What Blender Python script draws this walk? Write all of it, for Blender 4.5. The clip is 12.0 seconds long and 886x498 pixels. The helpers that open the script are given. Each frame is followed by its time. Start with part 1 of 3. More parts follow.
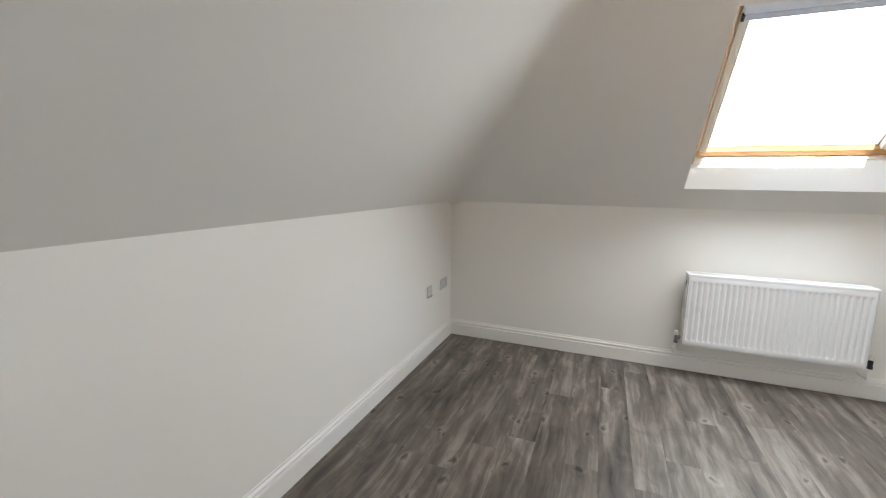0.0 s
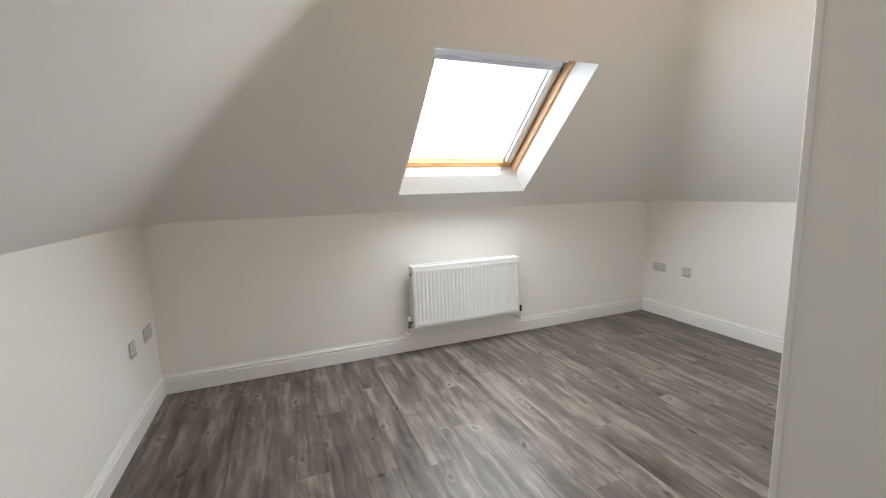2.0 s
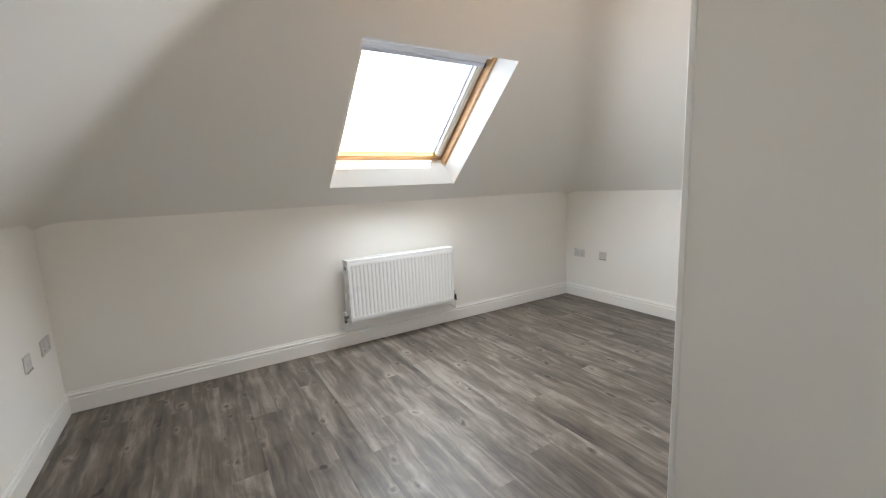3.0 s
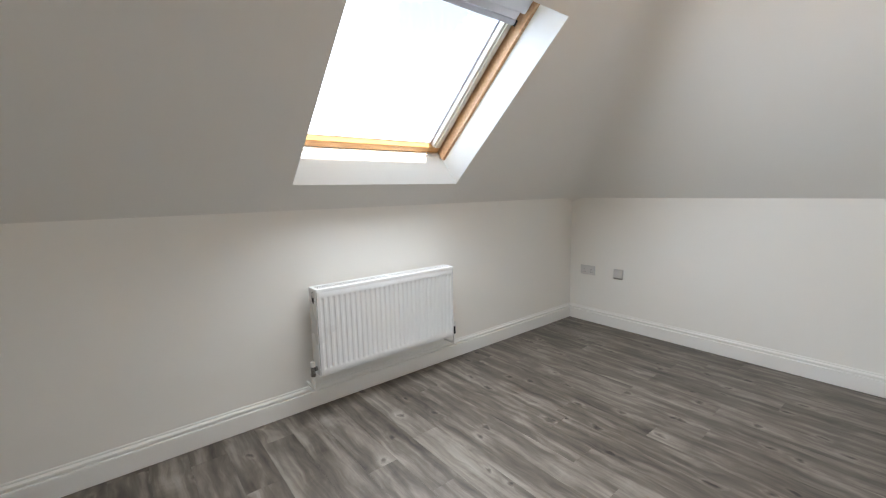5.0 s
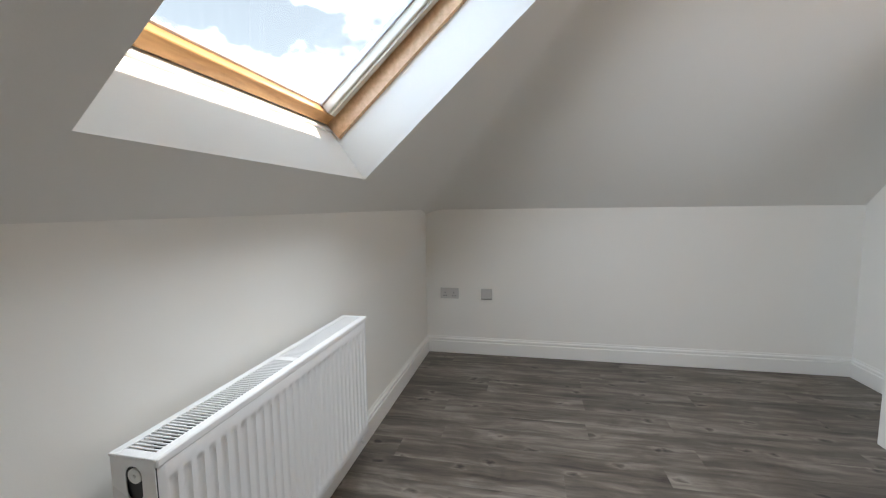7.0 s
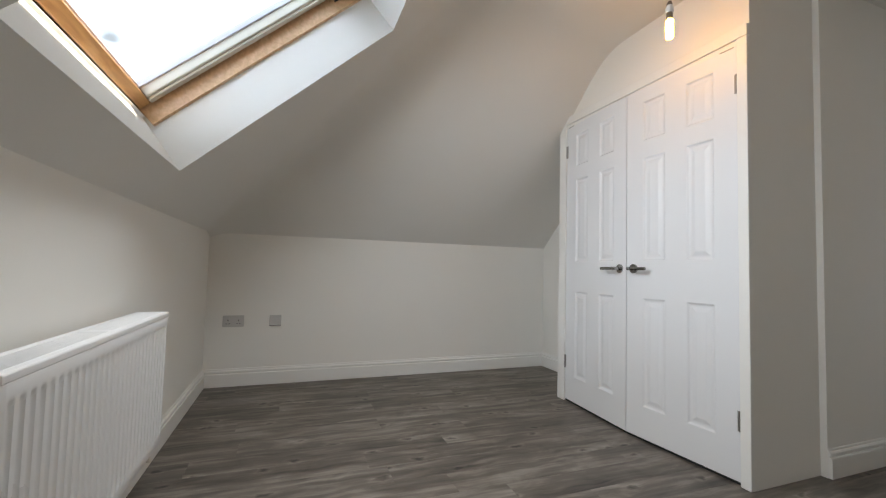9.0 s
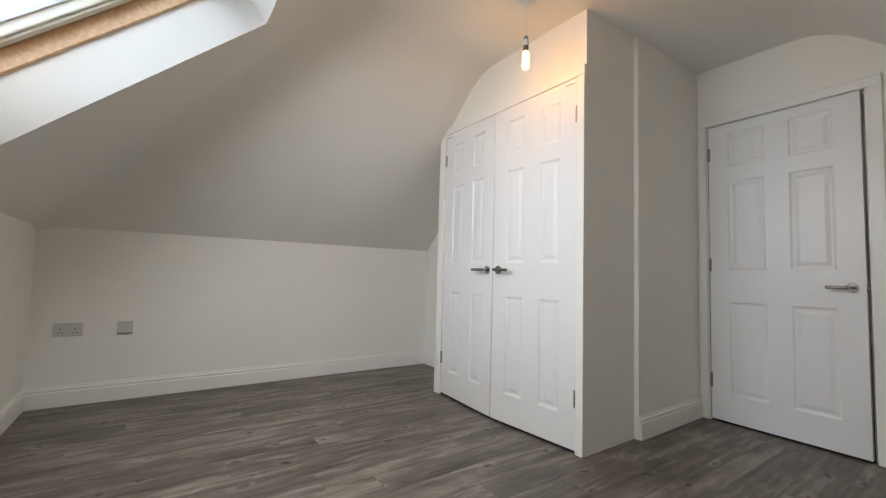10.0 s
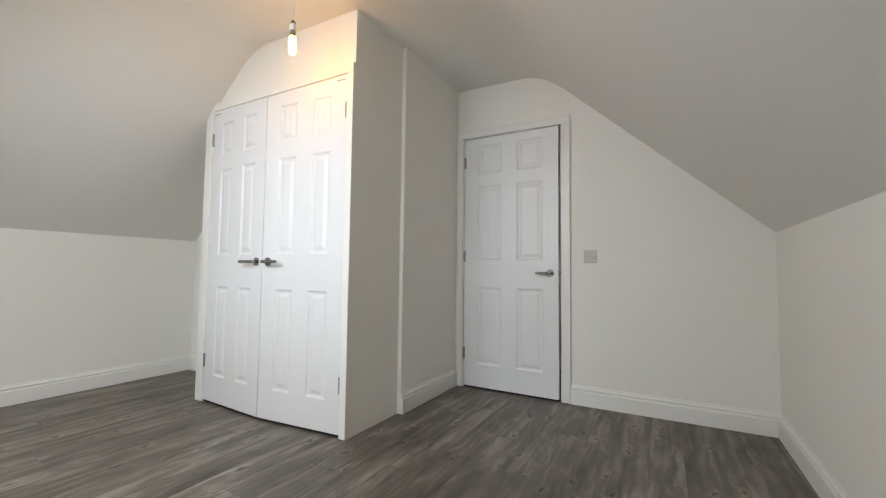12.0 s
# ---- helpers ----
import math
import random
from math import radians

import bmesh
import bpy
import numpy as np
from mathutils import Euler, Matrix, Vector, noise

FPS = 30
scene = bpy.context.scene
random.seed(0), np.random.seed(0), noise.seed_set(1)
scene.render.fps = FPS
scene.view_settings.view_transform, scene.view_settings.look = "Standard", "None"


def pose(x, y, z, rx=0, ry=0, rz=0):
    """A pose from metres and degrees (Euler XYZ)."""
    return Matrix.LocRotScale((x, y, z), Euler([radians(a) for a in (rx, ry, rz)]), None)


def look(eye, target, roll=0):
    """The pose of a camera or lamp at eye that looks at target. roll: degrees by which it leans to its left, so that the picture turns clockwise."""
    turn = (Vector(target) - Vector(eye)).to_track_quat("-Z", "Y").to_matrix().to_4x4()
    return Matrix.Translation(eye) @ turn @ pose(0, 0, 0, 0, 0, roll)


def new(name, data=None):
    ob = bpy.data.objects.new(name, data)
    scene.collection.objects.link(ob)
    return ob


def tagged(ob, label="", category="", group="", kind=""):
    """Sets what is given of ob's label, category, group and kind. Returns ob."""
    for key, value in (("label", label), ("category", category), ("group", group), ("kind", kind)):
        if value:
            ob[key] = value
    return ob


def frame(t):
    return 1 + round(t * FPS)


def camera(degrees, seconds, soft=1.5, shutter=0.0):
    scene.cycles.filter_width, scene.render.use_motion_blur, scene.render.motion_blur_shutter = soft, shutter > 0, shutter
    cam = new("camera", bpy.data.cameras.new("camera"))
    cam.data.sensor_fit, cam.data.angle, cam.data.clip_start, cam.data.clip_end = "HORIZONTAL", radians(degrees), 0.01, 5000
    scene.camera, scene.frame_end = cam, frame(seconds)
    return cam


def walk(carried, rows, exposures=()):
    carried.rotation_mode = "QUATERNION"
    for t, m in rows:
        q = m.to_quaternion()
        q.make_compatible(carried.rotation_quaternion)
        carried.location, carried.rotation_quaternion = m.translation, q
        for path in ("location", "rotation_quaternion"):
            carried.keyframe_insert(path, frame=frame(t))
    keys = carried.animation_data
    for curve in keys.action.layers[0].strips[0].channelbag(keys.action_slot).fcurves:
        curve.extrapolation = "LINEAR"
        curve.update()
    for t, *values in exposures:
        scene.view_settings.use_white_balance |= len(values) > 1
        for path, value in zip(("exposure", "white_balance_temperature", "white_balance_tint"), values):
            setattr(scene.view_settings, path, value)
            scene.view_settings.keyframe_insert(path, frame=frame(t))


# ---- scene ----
cam = camera(94.8, 12.0, soft=1.2)
PATH = [
    (0, (-0.146, 0.301, 1.321), (-0.868, 2.137, 0.992), 0.8),
    (0.5, (-0.151, 0.471, 1.346), (-0.432, 2.428, 1.046), 0.0),
    (1, (-0.314, 0.515, 1.346), (-0.06, 2.48, 1.073), -0.1),
    (1.5, (-0.434, 0.432, 1.319), (0.081, 2.346, 1.056), -0.9),
    (2, (-0.52, 0.391, 1.321), (0.215, 2.228, 1.034), -1.6),
    (2.5, (-0.535, 0.363, 1.283), (0.388, 2.113, 0.992), -2.4),
    (3, (-0.548, 0.342, 1.274), (0.474, 2.033, 0.968), -2.4),
    (3.2, (-0.54, 0.344, 1.269), (0.488, 2.031, 0.96), -2.3),
    (4.8, (-0.44, 1.105, 1.238), (0.762, 2.679, 0.954), -1.4),
    (5, (-0.4, 1.27, 1.253), (0.844, 2.809, 0.967), -1.1),
    (5.5, (-0.327, 1.676, 1.253), (1.042, 3.113, 1.001), -1.5),
    (6, (-0.294, 2.08, 1.244), (1.265, 3.313, 1.027), -1.5),
    (6.5, (-0.202, 2.467, 1.217), (1.594, 3.323, 1.018), -1.1),
    (7, (-0.158, 2.724, 1.176), (1.79, 3.128, 0.972), -0.7),
    (7.2, (-0.175, 2.82, 1.149), (1.803, 3.046, 0.952), -0.5),
    (8.8, (-0.445, 2.927, 0.906), (1.468, 2.354, 1.01), 1.7),
    (9, (-0.472, 2.936, 0.924), (1.401, 2.241, 1.024), 1.5),
    (9.5, (-0.527, 2.909, 0.924), (1.242, 1.981, 1.036), 1.6),
    (10, (-0.591, 2.872, 0.916), (1.047, 1.731, 1.042), 1.6),
    (10.5, (-0.615, 2.848, 0.925), (0.858, 1.5, 1.048), 1.4),
    (11, (-0.708, 2.804, 0.869), (0.606, 1.305, 1.028), 1.3),
    (11.5, (-0.749, 2.78, 0.877), (0.378, 1.134, 1.022), 0.9),
    (11.8, (-0.754, 2.766, 0.93), (0.259, 1.044, 1.032), 0.8),
    (12, (-0.777, 2.75, 0.913), (0.181, 0.998, 1.021), 0.7),
]
EXPOSURES = [(0.0, 3.83, 7000, 9), (0.5, 3.72, 7000, 9), (1.5, 3.8, 7200, 9), (3.0, 3.82, 7100, 9), (5.5, 3.58, 6950, 9), (7.0, 3.27, 6900, 9), (9.0, 3.0, 7350, 10), (10.5, 3.28, 7550, 10), (12.0, 3.47, 7350, 8)]
walk(cam, [(t, look(eye, target, roll)) for t, eye, target, roll in PATH], EXPOSURES)

# ---- light ----
world = bpy.data.worlds.new("sky")
scene.world = world
world.use_nodes = True
wn = world.node_tree
wn.nodes.clear()
w_out = wn.nodes.new("ShaderNodeOutputWorld")
w_bg = wn.nodes.new("ShaderNodeBackground")
w_sky = wn.nodes.new("ShaderNodeTexSky")
w_sky.sky_type = "NISHITA"
w_sky.sun_disc = False
w_sky.sun_elevation = radians(50)
w_sky.sun_rotation = radians(178)
w_tc = wn.nodes.new("ShaderNodeTexCoord")
w_map = wn.nodes.new("ShaderNodeMapping")
w_map.inputs["Scale"].default_value = (1, 1, 1.8)
w_noise = wn.nodes.new("ShaderNodeTexNoise")
w_noise.inputs["Scale"].default_value = 2.6
w_noise.inputs["Detail"].default_value = 8
w_noise.inputs["Roughness"].default_value = 0.55
w_ramp = wn.nodes.new("ShaderNodeValToRGB")
w_ramp.color_ramp.elements[0].position = 0.50
w_ramp.color_ramp.elements[1].position = 0.60
w_ramp.color_ramp.elements[0].color = (0.05, 0.05, 0.05, 1)  # thin haze
w_mix = wn.nodes.new("ShaderNodeMix")
w_mix.data_type = "RGBA"
w_mix.inputs[7].default_value = (10.0, 12.2, 16.8, 1)  # sunlit cloud
wn.links.new(w_tc.outputs["Generated"], w_map.inputs["Vector"])
wn.links.new(w_map.outputs["Vector"], w_noise.inputs["Vector"])
w_sep = wn.nodes.new("ShaderNodeSeparateXYZ")
w_low = wn.nodes.new("ShaderNodeMath")  # clouds gather towards the horizon
w_low.operation = "MULTIPLY_ADD"
w_low.inputs[1].default_value = -0.45
w_low.inputs[2].default_value = 0.28
w_sum = wn.nodes.new("ShaderNodeMath")
wn.links.new(w_tc.outputs["Generated"], w_sep.inputs[0])
wn.links.new(w_sep.outputs["Z"], w_low.inputs[0])
wn.links.new(w_low.outputs[0], w_sum.inputs[0])
wn.links.new(w_noise.outputs["Fac"], w_sum.inputs[1])
wn.links.new(w_sum.outputs[0], w_ramp.inputs["Fac"])
wn.links.new(w_ramp.outputs["Color"], w_mix.inputs[0])
w_veil = wn.nodes.new("ShaderNodeHueSaturation")  # summer haze pales the blue
w_veil.inputs["Saturation"].default_value = 0.4
w_veil.inputs["Value"].default_value = 0.42
wn.links.new(w_sky.outputs["Color"], w_veil.inputs["Color"])
wn.links.new(w_veil.outputs["Color"], w_mix.inputs[6])
wn.links.new(w_mix.outputs[2], w_bg.inputs["Color"])
wn.links.new(w_bg.outputs["Background"], w_out.inputs["Surface"])
w_bg.inputs["Strength"].default_value = 0.055

sun = new("sun", bpy.data.lights.new("sun", "SUN"))
sun.data.energy = 1.2
sun.data.angle = radians(0.5)
sun.data.color = (1.0, 0.95, 0.87)
sun.matrix_world = look((0.055, -0.643, 0.766), (0, 0, 0))


# added lamp in the window opening tops up the sky's light, narrowed like the reveal
WINDOW_LIGHT = 2.9
WINDOW_SPREAD = 166
FILL_COLOUR = (0.78, 0.87, 1.0)


# ---- materials ----
def material(name, colour, rough=0.5, metal=0.0):
    m = bpy.data.materials.new(name)
    m.use_nodes = True
    b = m.node_tree.nodes["Principled BSDF"]
    b.inputs["Base Color"].default_value = (*colour, 1)
    b.inputs["Roughness"].default_value = rough
    b.inputs["Metallic"].default_value = metal
    return m, m.node_tree, b


def node(tree, kind, **values):
    n = tree.nodes.new(kind)
    for key, value in values.items():
        n.inputs[key].default_value = value
    return n


def painted(name, colour, rough, spread, grain, bump, depth=0.002, world_size=1.3):
    """Paint with faint large patches, fine roller grain and slight gloss changes."""
    m, tree, b = material(name, colour, rough)
    tc = node(tree, "ShaderNodeTexCoord")
    big = node(tree, "ShaderNodeTexNoise", Scale=world_size, Detail=3.0)
    fine = node(tree, "ShaderNodeTexNoise", Scale=grain, Detail=4.0)
    mix = tree.nodes.new("ShaderNodeMix")
    mix.data_type = "RGBA"
    mix.inputs[6].default_value = (*[c * (1 - spread) for c in colour], 1)
    mix.inputs[7].default_value = (*[min(1, c * (1 + spread)) for c in colour], 1)
    add = node(tree, "ShaderNodeMath")
    add.operation = "MULTIPLY_ADD"
    add.inputs[1].default_value = 0.35
    bmp = node(tree, "ShaderNodeBump", Strength=bump, Distance=depth)
    rg = node(tree, "ShaderNodeMapRange")
    rg.inputs["To Min"].default_value = rough - 0.06
    rg.inputs["To Max"].default_value = rough + 0.08
    link = tree.links.new
    link(tc.outputs["Object"], big.inputs["Vector"])
    link(tc.outputs["Object"], fine.inputs["Vector"])
    link(fine.outputs["Fac"], add.inputs[0])
    link(big.outputs["Fac"], add.inputs[2])
    link(add.outputs[0], mix.inputs[0])
    link(mix.outputs[2], b.inputs["Base Color"])
    link(big.outputs["Fac"], rg.inputs["Value"])
    link(rg.outputs["Result"], b.inputs["Roughness"])
    link(fine.outputs["Fac"], bmp.inputs["Height"])
    link(bmp.outputs["Normal"], b.inputs["Normal"])
    return m


def floor_material():
    """Grey-brown wood-look vinyl: grain along y, knots, a tone for each plank."""
    m, tree, b = material("grey_wood_vinyl", (0.16, 0.14, 0.12), 0.45)
    link = tree.links.new
    tc = node(tree, "ShaderNodeTexCoord")
    info = node(tree, "ShaderNodeObjectInfo")
    shift = node(tree, "ShaderNodeVectorMath")
    shift.operation = "SCALE"
    shift.inputs[3].default_value = 37.0
    comb = node(tree, "ShaderNodeCombineXYZ")
    for k in range(3):
        link(info.outputs["Random"], comb.inputs[k])
    link(comb.outputs[0], shift.inputs[0])
    place = node(tree, "ShaderNodeVectorMath")
    place.operation = "ADD"
    link(tc.outputs["Object"], place.inputs[0])
    link(shift.outputs[0], place.inputs[1])

    def stretched(scale, size, detail, rough=0.55, warp=0.0):
        mp = node(tree, "ShaderNodeMapping", Scale=scale)
        link(curved.outputs[0], mp.inputs["Vector"])
        n = node(tree, "ShaderNodeTexNoise", Scale=size, Detail=detail, Roughness=rough, Distortion=warp)
        link(mp.outputs[0], n.inputs["Vector"])
        return n

    mp = node(tree, "ShaderNodeMapping", Scale=(1, 0.6, 1))
    link(place.outputs[0], mp.inputs["Vector"])
    wob = node(tree, "ShaderNodeTexNoise", Scale=22.0, Detail=2.0)
    link(mp.outputs[0], wob.inputs["Vector"])
    wv = node(tree, "ShaderNodeVectorMath")
    wv.operation = "SCALE"
    wv.inputs[3].default_value = 0.06
    link(wob.outputs["Color"], wv.inputs[0])
    kp = node(tree, "ShaderNodeVectorMath")
    kp.operation = "ADD"
    link(mp.outputs[0], kp.inputs[0])
    link(wv.outputs[0], kp.inputs[1])
    knot = node(tree, "ShaderNodeTexVoronoi", Scale=8.0)
    knot.voronoi_dimensions = "2D"
    link(kp.outputs[0], knot.inputs["Vector"])
    bend = node(tree, "ShaderNodeMapRange")
    bend.inputs["From Min"].default_value = 0.0
    bend.inputs["From Max"].default_value = 0.55
    bend.inputs["To Min"].default_value = 0.012
    bend.inputs["To Max"].default_value = 0.0
    bend.interpolation_type = "SMOOTHSTEP"
    link(knot.outputs["Distance"], bend.inputs["Value"])
    bent = node(tree, "ShaderNodeCombineXYZ")
    link(bend.outputs[0], bent.inputs[0])
    curved = node(tree, "ShaderNodeVectorMath")
    curved.operation = "ADD"
    link(place.outputs[0], curved.inputs[0])
    link(bent.outputs[0], curved.inputs[1])
    broad = stretched((1, 0.085, 1), 17.0, 4.0, 0.52, 0.5)
    grain = stretched((1, 0.07, 1), 70.0, 5.0, 0.62, 0.2)
    cloud = stretched((1, 0.40, 1), 8.0, 5.0, 0.6, 0.8)
    kr = node(tree, "ShaderNodeMapRange")
    kr.inputs["From Min"].default_value = 0.02
    kr.inputs["From Max"].default_value = 0.15
    kr.inputs["To Min"].default_value = 1.0
    kr.inputs["To Max"].default_value = 0.0
    link(knot.outputs["Distance"], kr.inputs["Value"])
    pick = node(tree, "ShaderNodeSeparateColor")
    link(knot.outputs["Color"], pick.inputs[0])
    some = node(tree, "ShaderNodeMath")
    some.operation = "GREATER_THAN"
    some.inputs[1].default_value = 0.64
    link(pick.outputs[0], some.inputs[0])
    kk = node(tree, "ShaderNodeMath")
    kk.operation = "MULTIPLY"
    link(kr.outputs[0], kk.inputs[0])
    link(some.outputs[0], kk.inputs[1])

    halo = node(tree, "ShaderNodeMapRange")
    halo.inputs["From Min"].default_value = 0.30
    halo.inputs["From Max"].default_value = 0.14
    link(knot.outputs["Distance"], halo.inputs["Value"])

    def madd(a, f, c):
        n = node(tree, "ShaderNodeMath")
        n.operation = "MULTIPLY_ADD"
        link(a, n.inputs[0])
        n.inputs[1].default_value = f
        if isinstance(c, float):
            n.inputs[2].default_value = c
        else:
            link(c, n.inputs[2])
        return n.outputs[0]

    streak = stretched((1, 0.07, 1), 30.0, 4.0, 0.55, 0.6)
    # a pale swirl curls round one side of each knot
    swirl = node(tree, "ShaderNodeMath")
    swirl.operation = "MULTIPLY"
    link(halo.outputs[0], swirl.inputs[0])
    link(cloud.outputs["Fac"], swirl.inputs[1])
    swirls = node(tree, "ShaderNodeMath")
    swirls.operation = "MULTIPLY"
    link(swirl.outputs[0], swirls.inputs[0])
    link(some.outputs[0], swirls.inputs[1])
    v = madd(grain.outputs["Fac"], 0.32, -0.80)
    v = madd(broad.outputs["Fac"], 0.90, v)
    v = madd(streak.outputs["Fac"], 0.55, v)
    v = madd(cloud.outputs["Fac"], 0.75, v)
    v = madd(info.outputs["Random"], 0.09, v)
    v = madd(kk.outputs[0], -0.44, v)
    v = madd(swirls.outputs[0], 0.26, v)
    ramp = node(tree, "ShaderNodeValToRGB")
    e = ramp.color_ramp.elements
    e[0].position, e[0].color = 0.14, (0.030, 0.025, 0.021, 1)
    e[1].position, e[1].color = 0.92, (0.35, 0.318, 0.275, 1)
    mid = e.new(0.5)
    mid.color = (0.138, 0.116, 0.096, 1)
    link(v, ramp.inputs["Fac"])
    link(ramp.outputs["Color"], b.inputs["Base Color"])
    rr = node(tree, "ShaderNodeMapRange")
    rr.inputs["To Min"].default_value = 0.36
    rr.inputs["To Max"].default_value = 0.52
    link(grain.outputs["Fac"], rr.inputs["Value"])
    link(rr.outputs[0], b.inputs["Roughness"])
    bmp = node(tree, "ShaderNodeBump", Strength=0.25, Distance=0.0015)
    link(v, bmp.inputs["Height"])
    link(bmp.outputs["Normal"], b.inputs["Normal"])
    return m


def pine_material(name, dark, pale):
    m, tree, b = material(name, pale, 0.32)
    link = tree.links.new
    tc = node(tree, "ShaderNodeTexCoord")
    mp = node(tree, "ShaderNodeMapping", Scale=(0.12, 1, 1))
    n = node(tree, "ShaderNodeTexNoise", Scale=60.0, Detail=5.0, Distortion=0.4)
    link(tc.outputs["Object"], mp.inputs["Vector"])
    link(mp.outputs[0], n.inputs["Vector"])
    ramp = node(tree, "ShaderNodeValToRGB")
    e = ramp.color_ramp.elements
    e[0].position, e[0].color = 0.3, (*dark, 1)
    e[1].position, e[1].color = 0.7, (*pale, 1)
    link(n.outputs["Fac"], ramp.inputs["Fac"])
    link(ramp.outputs["Color"], b.inputs["Base Color"])
    bmp = node(tree, "ShaderNodeBump", Strength=0.15, Distance=0.001)
    link(n.outputs["Fac"], bmp.inputs["Height"])
    link(bmp.outputs["Normal"], b.inputs["Normal"])
    return m


def glass_material():
    m = bpy.data.materials.new("window_glass")
    m.use_nodes = True
    tree = m.node_tree
    tree.nodes.clear()
    out = node(tree, "ShaderNodeOutputMaterial")
    clear = node(tree, "ShaderNodeBsdfTransparent", Color=(0.93, 0.96, 0.95, 1))
    gloss = node(tree, "ShaderNodeBsdfGlossy", Roughness=0.01)
    face = node(tree, "ShaderNodeLayerWeight", Blend=0.5)
    power = node(tree, "ShaderNodeMath")
    power.operation = "POWER"
    power.inputs[1].default_value = 5.0
    fres = node(tree, "ShaderNodeMath")
    fres.operation = "MULTIPLY_ADD"
    fres.inputs[1].default_value = 0.8
    fres.inputs[2].default_value = 0.035
    tree.links.new(face.outputs["Facing"], power.inputs[0])
    tree.links.new(power.outputs[0], fres.inputs[0])
    mix = node(tree, "ShaderNodeMixShader")
    tree.links.new(fres.outputs[0], mix.inputs[0])
    tree.links.new(clear.outputs[0], mix.inputs[1])
    tree.links.new(gloss.outputs[0], mix.inputs[2])
    tree.links.new(mix.outputs[0], out.inputs["Surface"])
    return m


WALL = painted("warm_white_matt_paint", (0.885, 0.864, 0.812), 0.85, 0.015, 260.0, 0.12, 0.001)
# darker than WALL: part of the slopes' shade is put into this colour
CEIL = painted("shaded_white_ceiling_paint", (0.82, 0.80, 0.755), 0.88, 0.015, 260.0, 0.12, 0.001)
GLOSS = painted("white_satin_woodwork_paint", (0.875, 0.86, 0.82), 0.34, 0.012, 90.0, 0.05, 0.001)
DOORW = painted("white_moulded_door_paint", (0.82, 0.82, 0.82), 0.38, 0.012, 140.0, 0.06, 0.001)
ENAMEL = painted("white_radiator_enamel", (0.86, 0.86, 0.855), 0.28, 0.01, 180.0, 0.03, 0.001)
VINYL = floor_material()
PINE = pine_material("varnished_pine", (0.43, 0.21, 0.075), (0.62, 0.35, 0.15))
# PINE once more, lightened: bounced light on the frame is in the colour
LIT_PINE = pine_material("lit_pine", (0.60, 0.35, 0.18), (0.76, 0.49, 0.28))
GLASS = glass_material()
CREAM = painted("cream_lacquered_aluminium", (0.66, 0.62, 0.53), 0.36, 0.02, 120.0, 0.03, 0.001)
SILVER = painted("silver_grey_blind_rail", (0.60, 0.60, 0.65), 0.38, 0.02, 120.0, 0.03, 0.001)
CHROME = material("polished_chrome", (0.36, 0.36, 0.36), 0.16, 1.0)[0]
STEEL = painted("satin_nickel_plate", (0.60, 0.585, 0.56), 0.4, 0.03, 300.0, 0.04, 0.001)
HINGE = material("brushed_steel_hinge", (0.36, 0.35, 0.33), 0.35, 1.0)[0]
# zinc darkened so that the shade between grille slots is in its colour
ZINC = material("shaded_zinc_steel", (0.055, 0.056, 0.06), 0.55, 0.3)[0]
BLACK = material("black_plastic", (0.012, 0.012, 0.013), 0.4)[0]
# near-black in place of the shade under doors and in the cupboard
DARKGAP = material("dark_gap", (0.02, 0.02, 0.02), 0.9)[0]
RUBBER = material("dark_seal_rubber", (0.03, 0.025, 0.02), 0.7)[0]
GREYP = painted("pale_grey_plastic", (0.84, 0.84, 0.87), 0.4, 0.02, 100.0, 0.02, 0.001)
SLOT = material("grey_socket_slot", (0.16, 0.155, 0.15), 0.6)[0]
PLASTIC = painted("white_plastic", (0.80, 0.80, 0.78), 0.4, 0.01, 100.0, 0.02, 0.001)
BRASS = material("bulb_cap_metal", (0.30, 0.28, 0.25), 0.4, 1.0)[0]
UNDER = painted("brown_underlay", (0.09, 0.078, 0.066), 0.9, 0.1, 60.0, 0.2, 0.001)
BULB, bt, bb = material("glowing_bulb", (1, 0.9, 0.75), 0.3)
bb.inputs["Emission Color"].default_value = (1.0, 0.455, 0.045, 1)
bb.inputs["Emission Strength"].default_value = 9.0


# ---- mesh helpers ----
def part(name, bm, mat, parent=None, label="", smooth=False):
    """Links a bmesh as one mesh object, under a thing or a part."""
    me = bpy.data.meshes.new(name)
    bmesh.ops.recalc_face_normals(bm, faces=bm.faces[:])
    if smooth:
        for f in bm.faces:
            f.smooth = True
        for e in bm.edges:
            if len(e.link_faces) == 2 and e.calc_face_angle() > 0.8:
                e.smooth = False
    bm.to_mesh(me)
    bm.free()
    me.materials.append(mat)
    ob = new(name, me)
    if parent is not None:
        ob.parent = parent
    if label:
        tagged(ob, label)
    return ob


def box(a, b, bevel=0.0, segments=2, bm=None):
    """A box from corner a to corner b with rounded edges."""
    bm = bm or bmesh.new()
    size = [abs(q - p) for p, q in zip(a, b)]
    mid = [(p + q) / 2 for p, q in zip(a, b)]
    made = bmesh.ops.create_cube(bm, size=1, matrix=Matrix.Translation(mid) @ Matrix.Diagonal((*size, 1)))
    if bevel:
        edges = list({e for v in made["verts"] for e in v.link_edges})
        bmesh.ops.bevel(bm, geom=edges, offset=bevel, segments=segments, affect="EDGES", profile=0.5)
    return bm


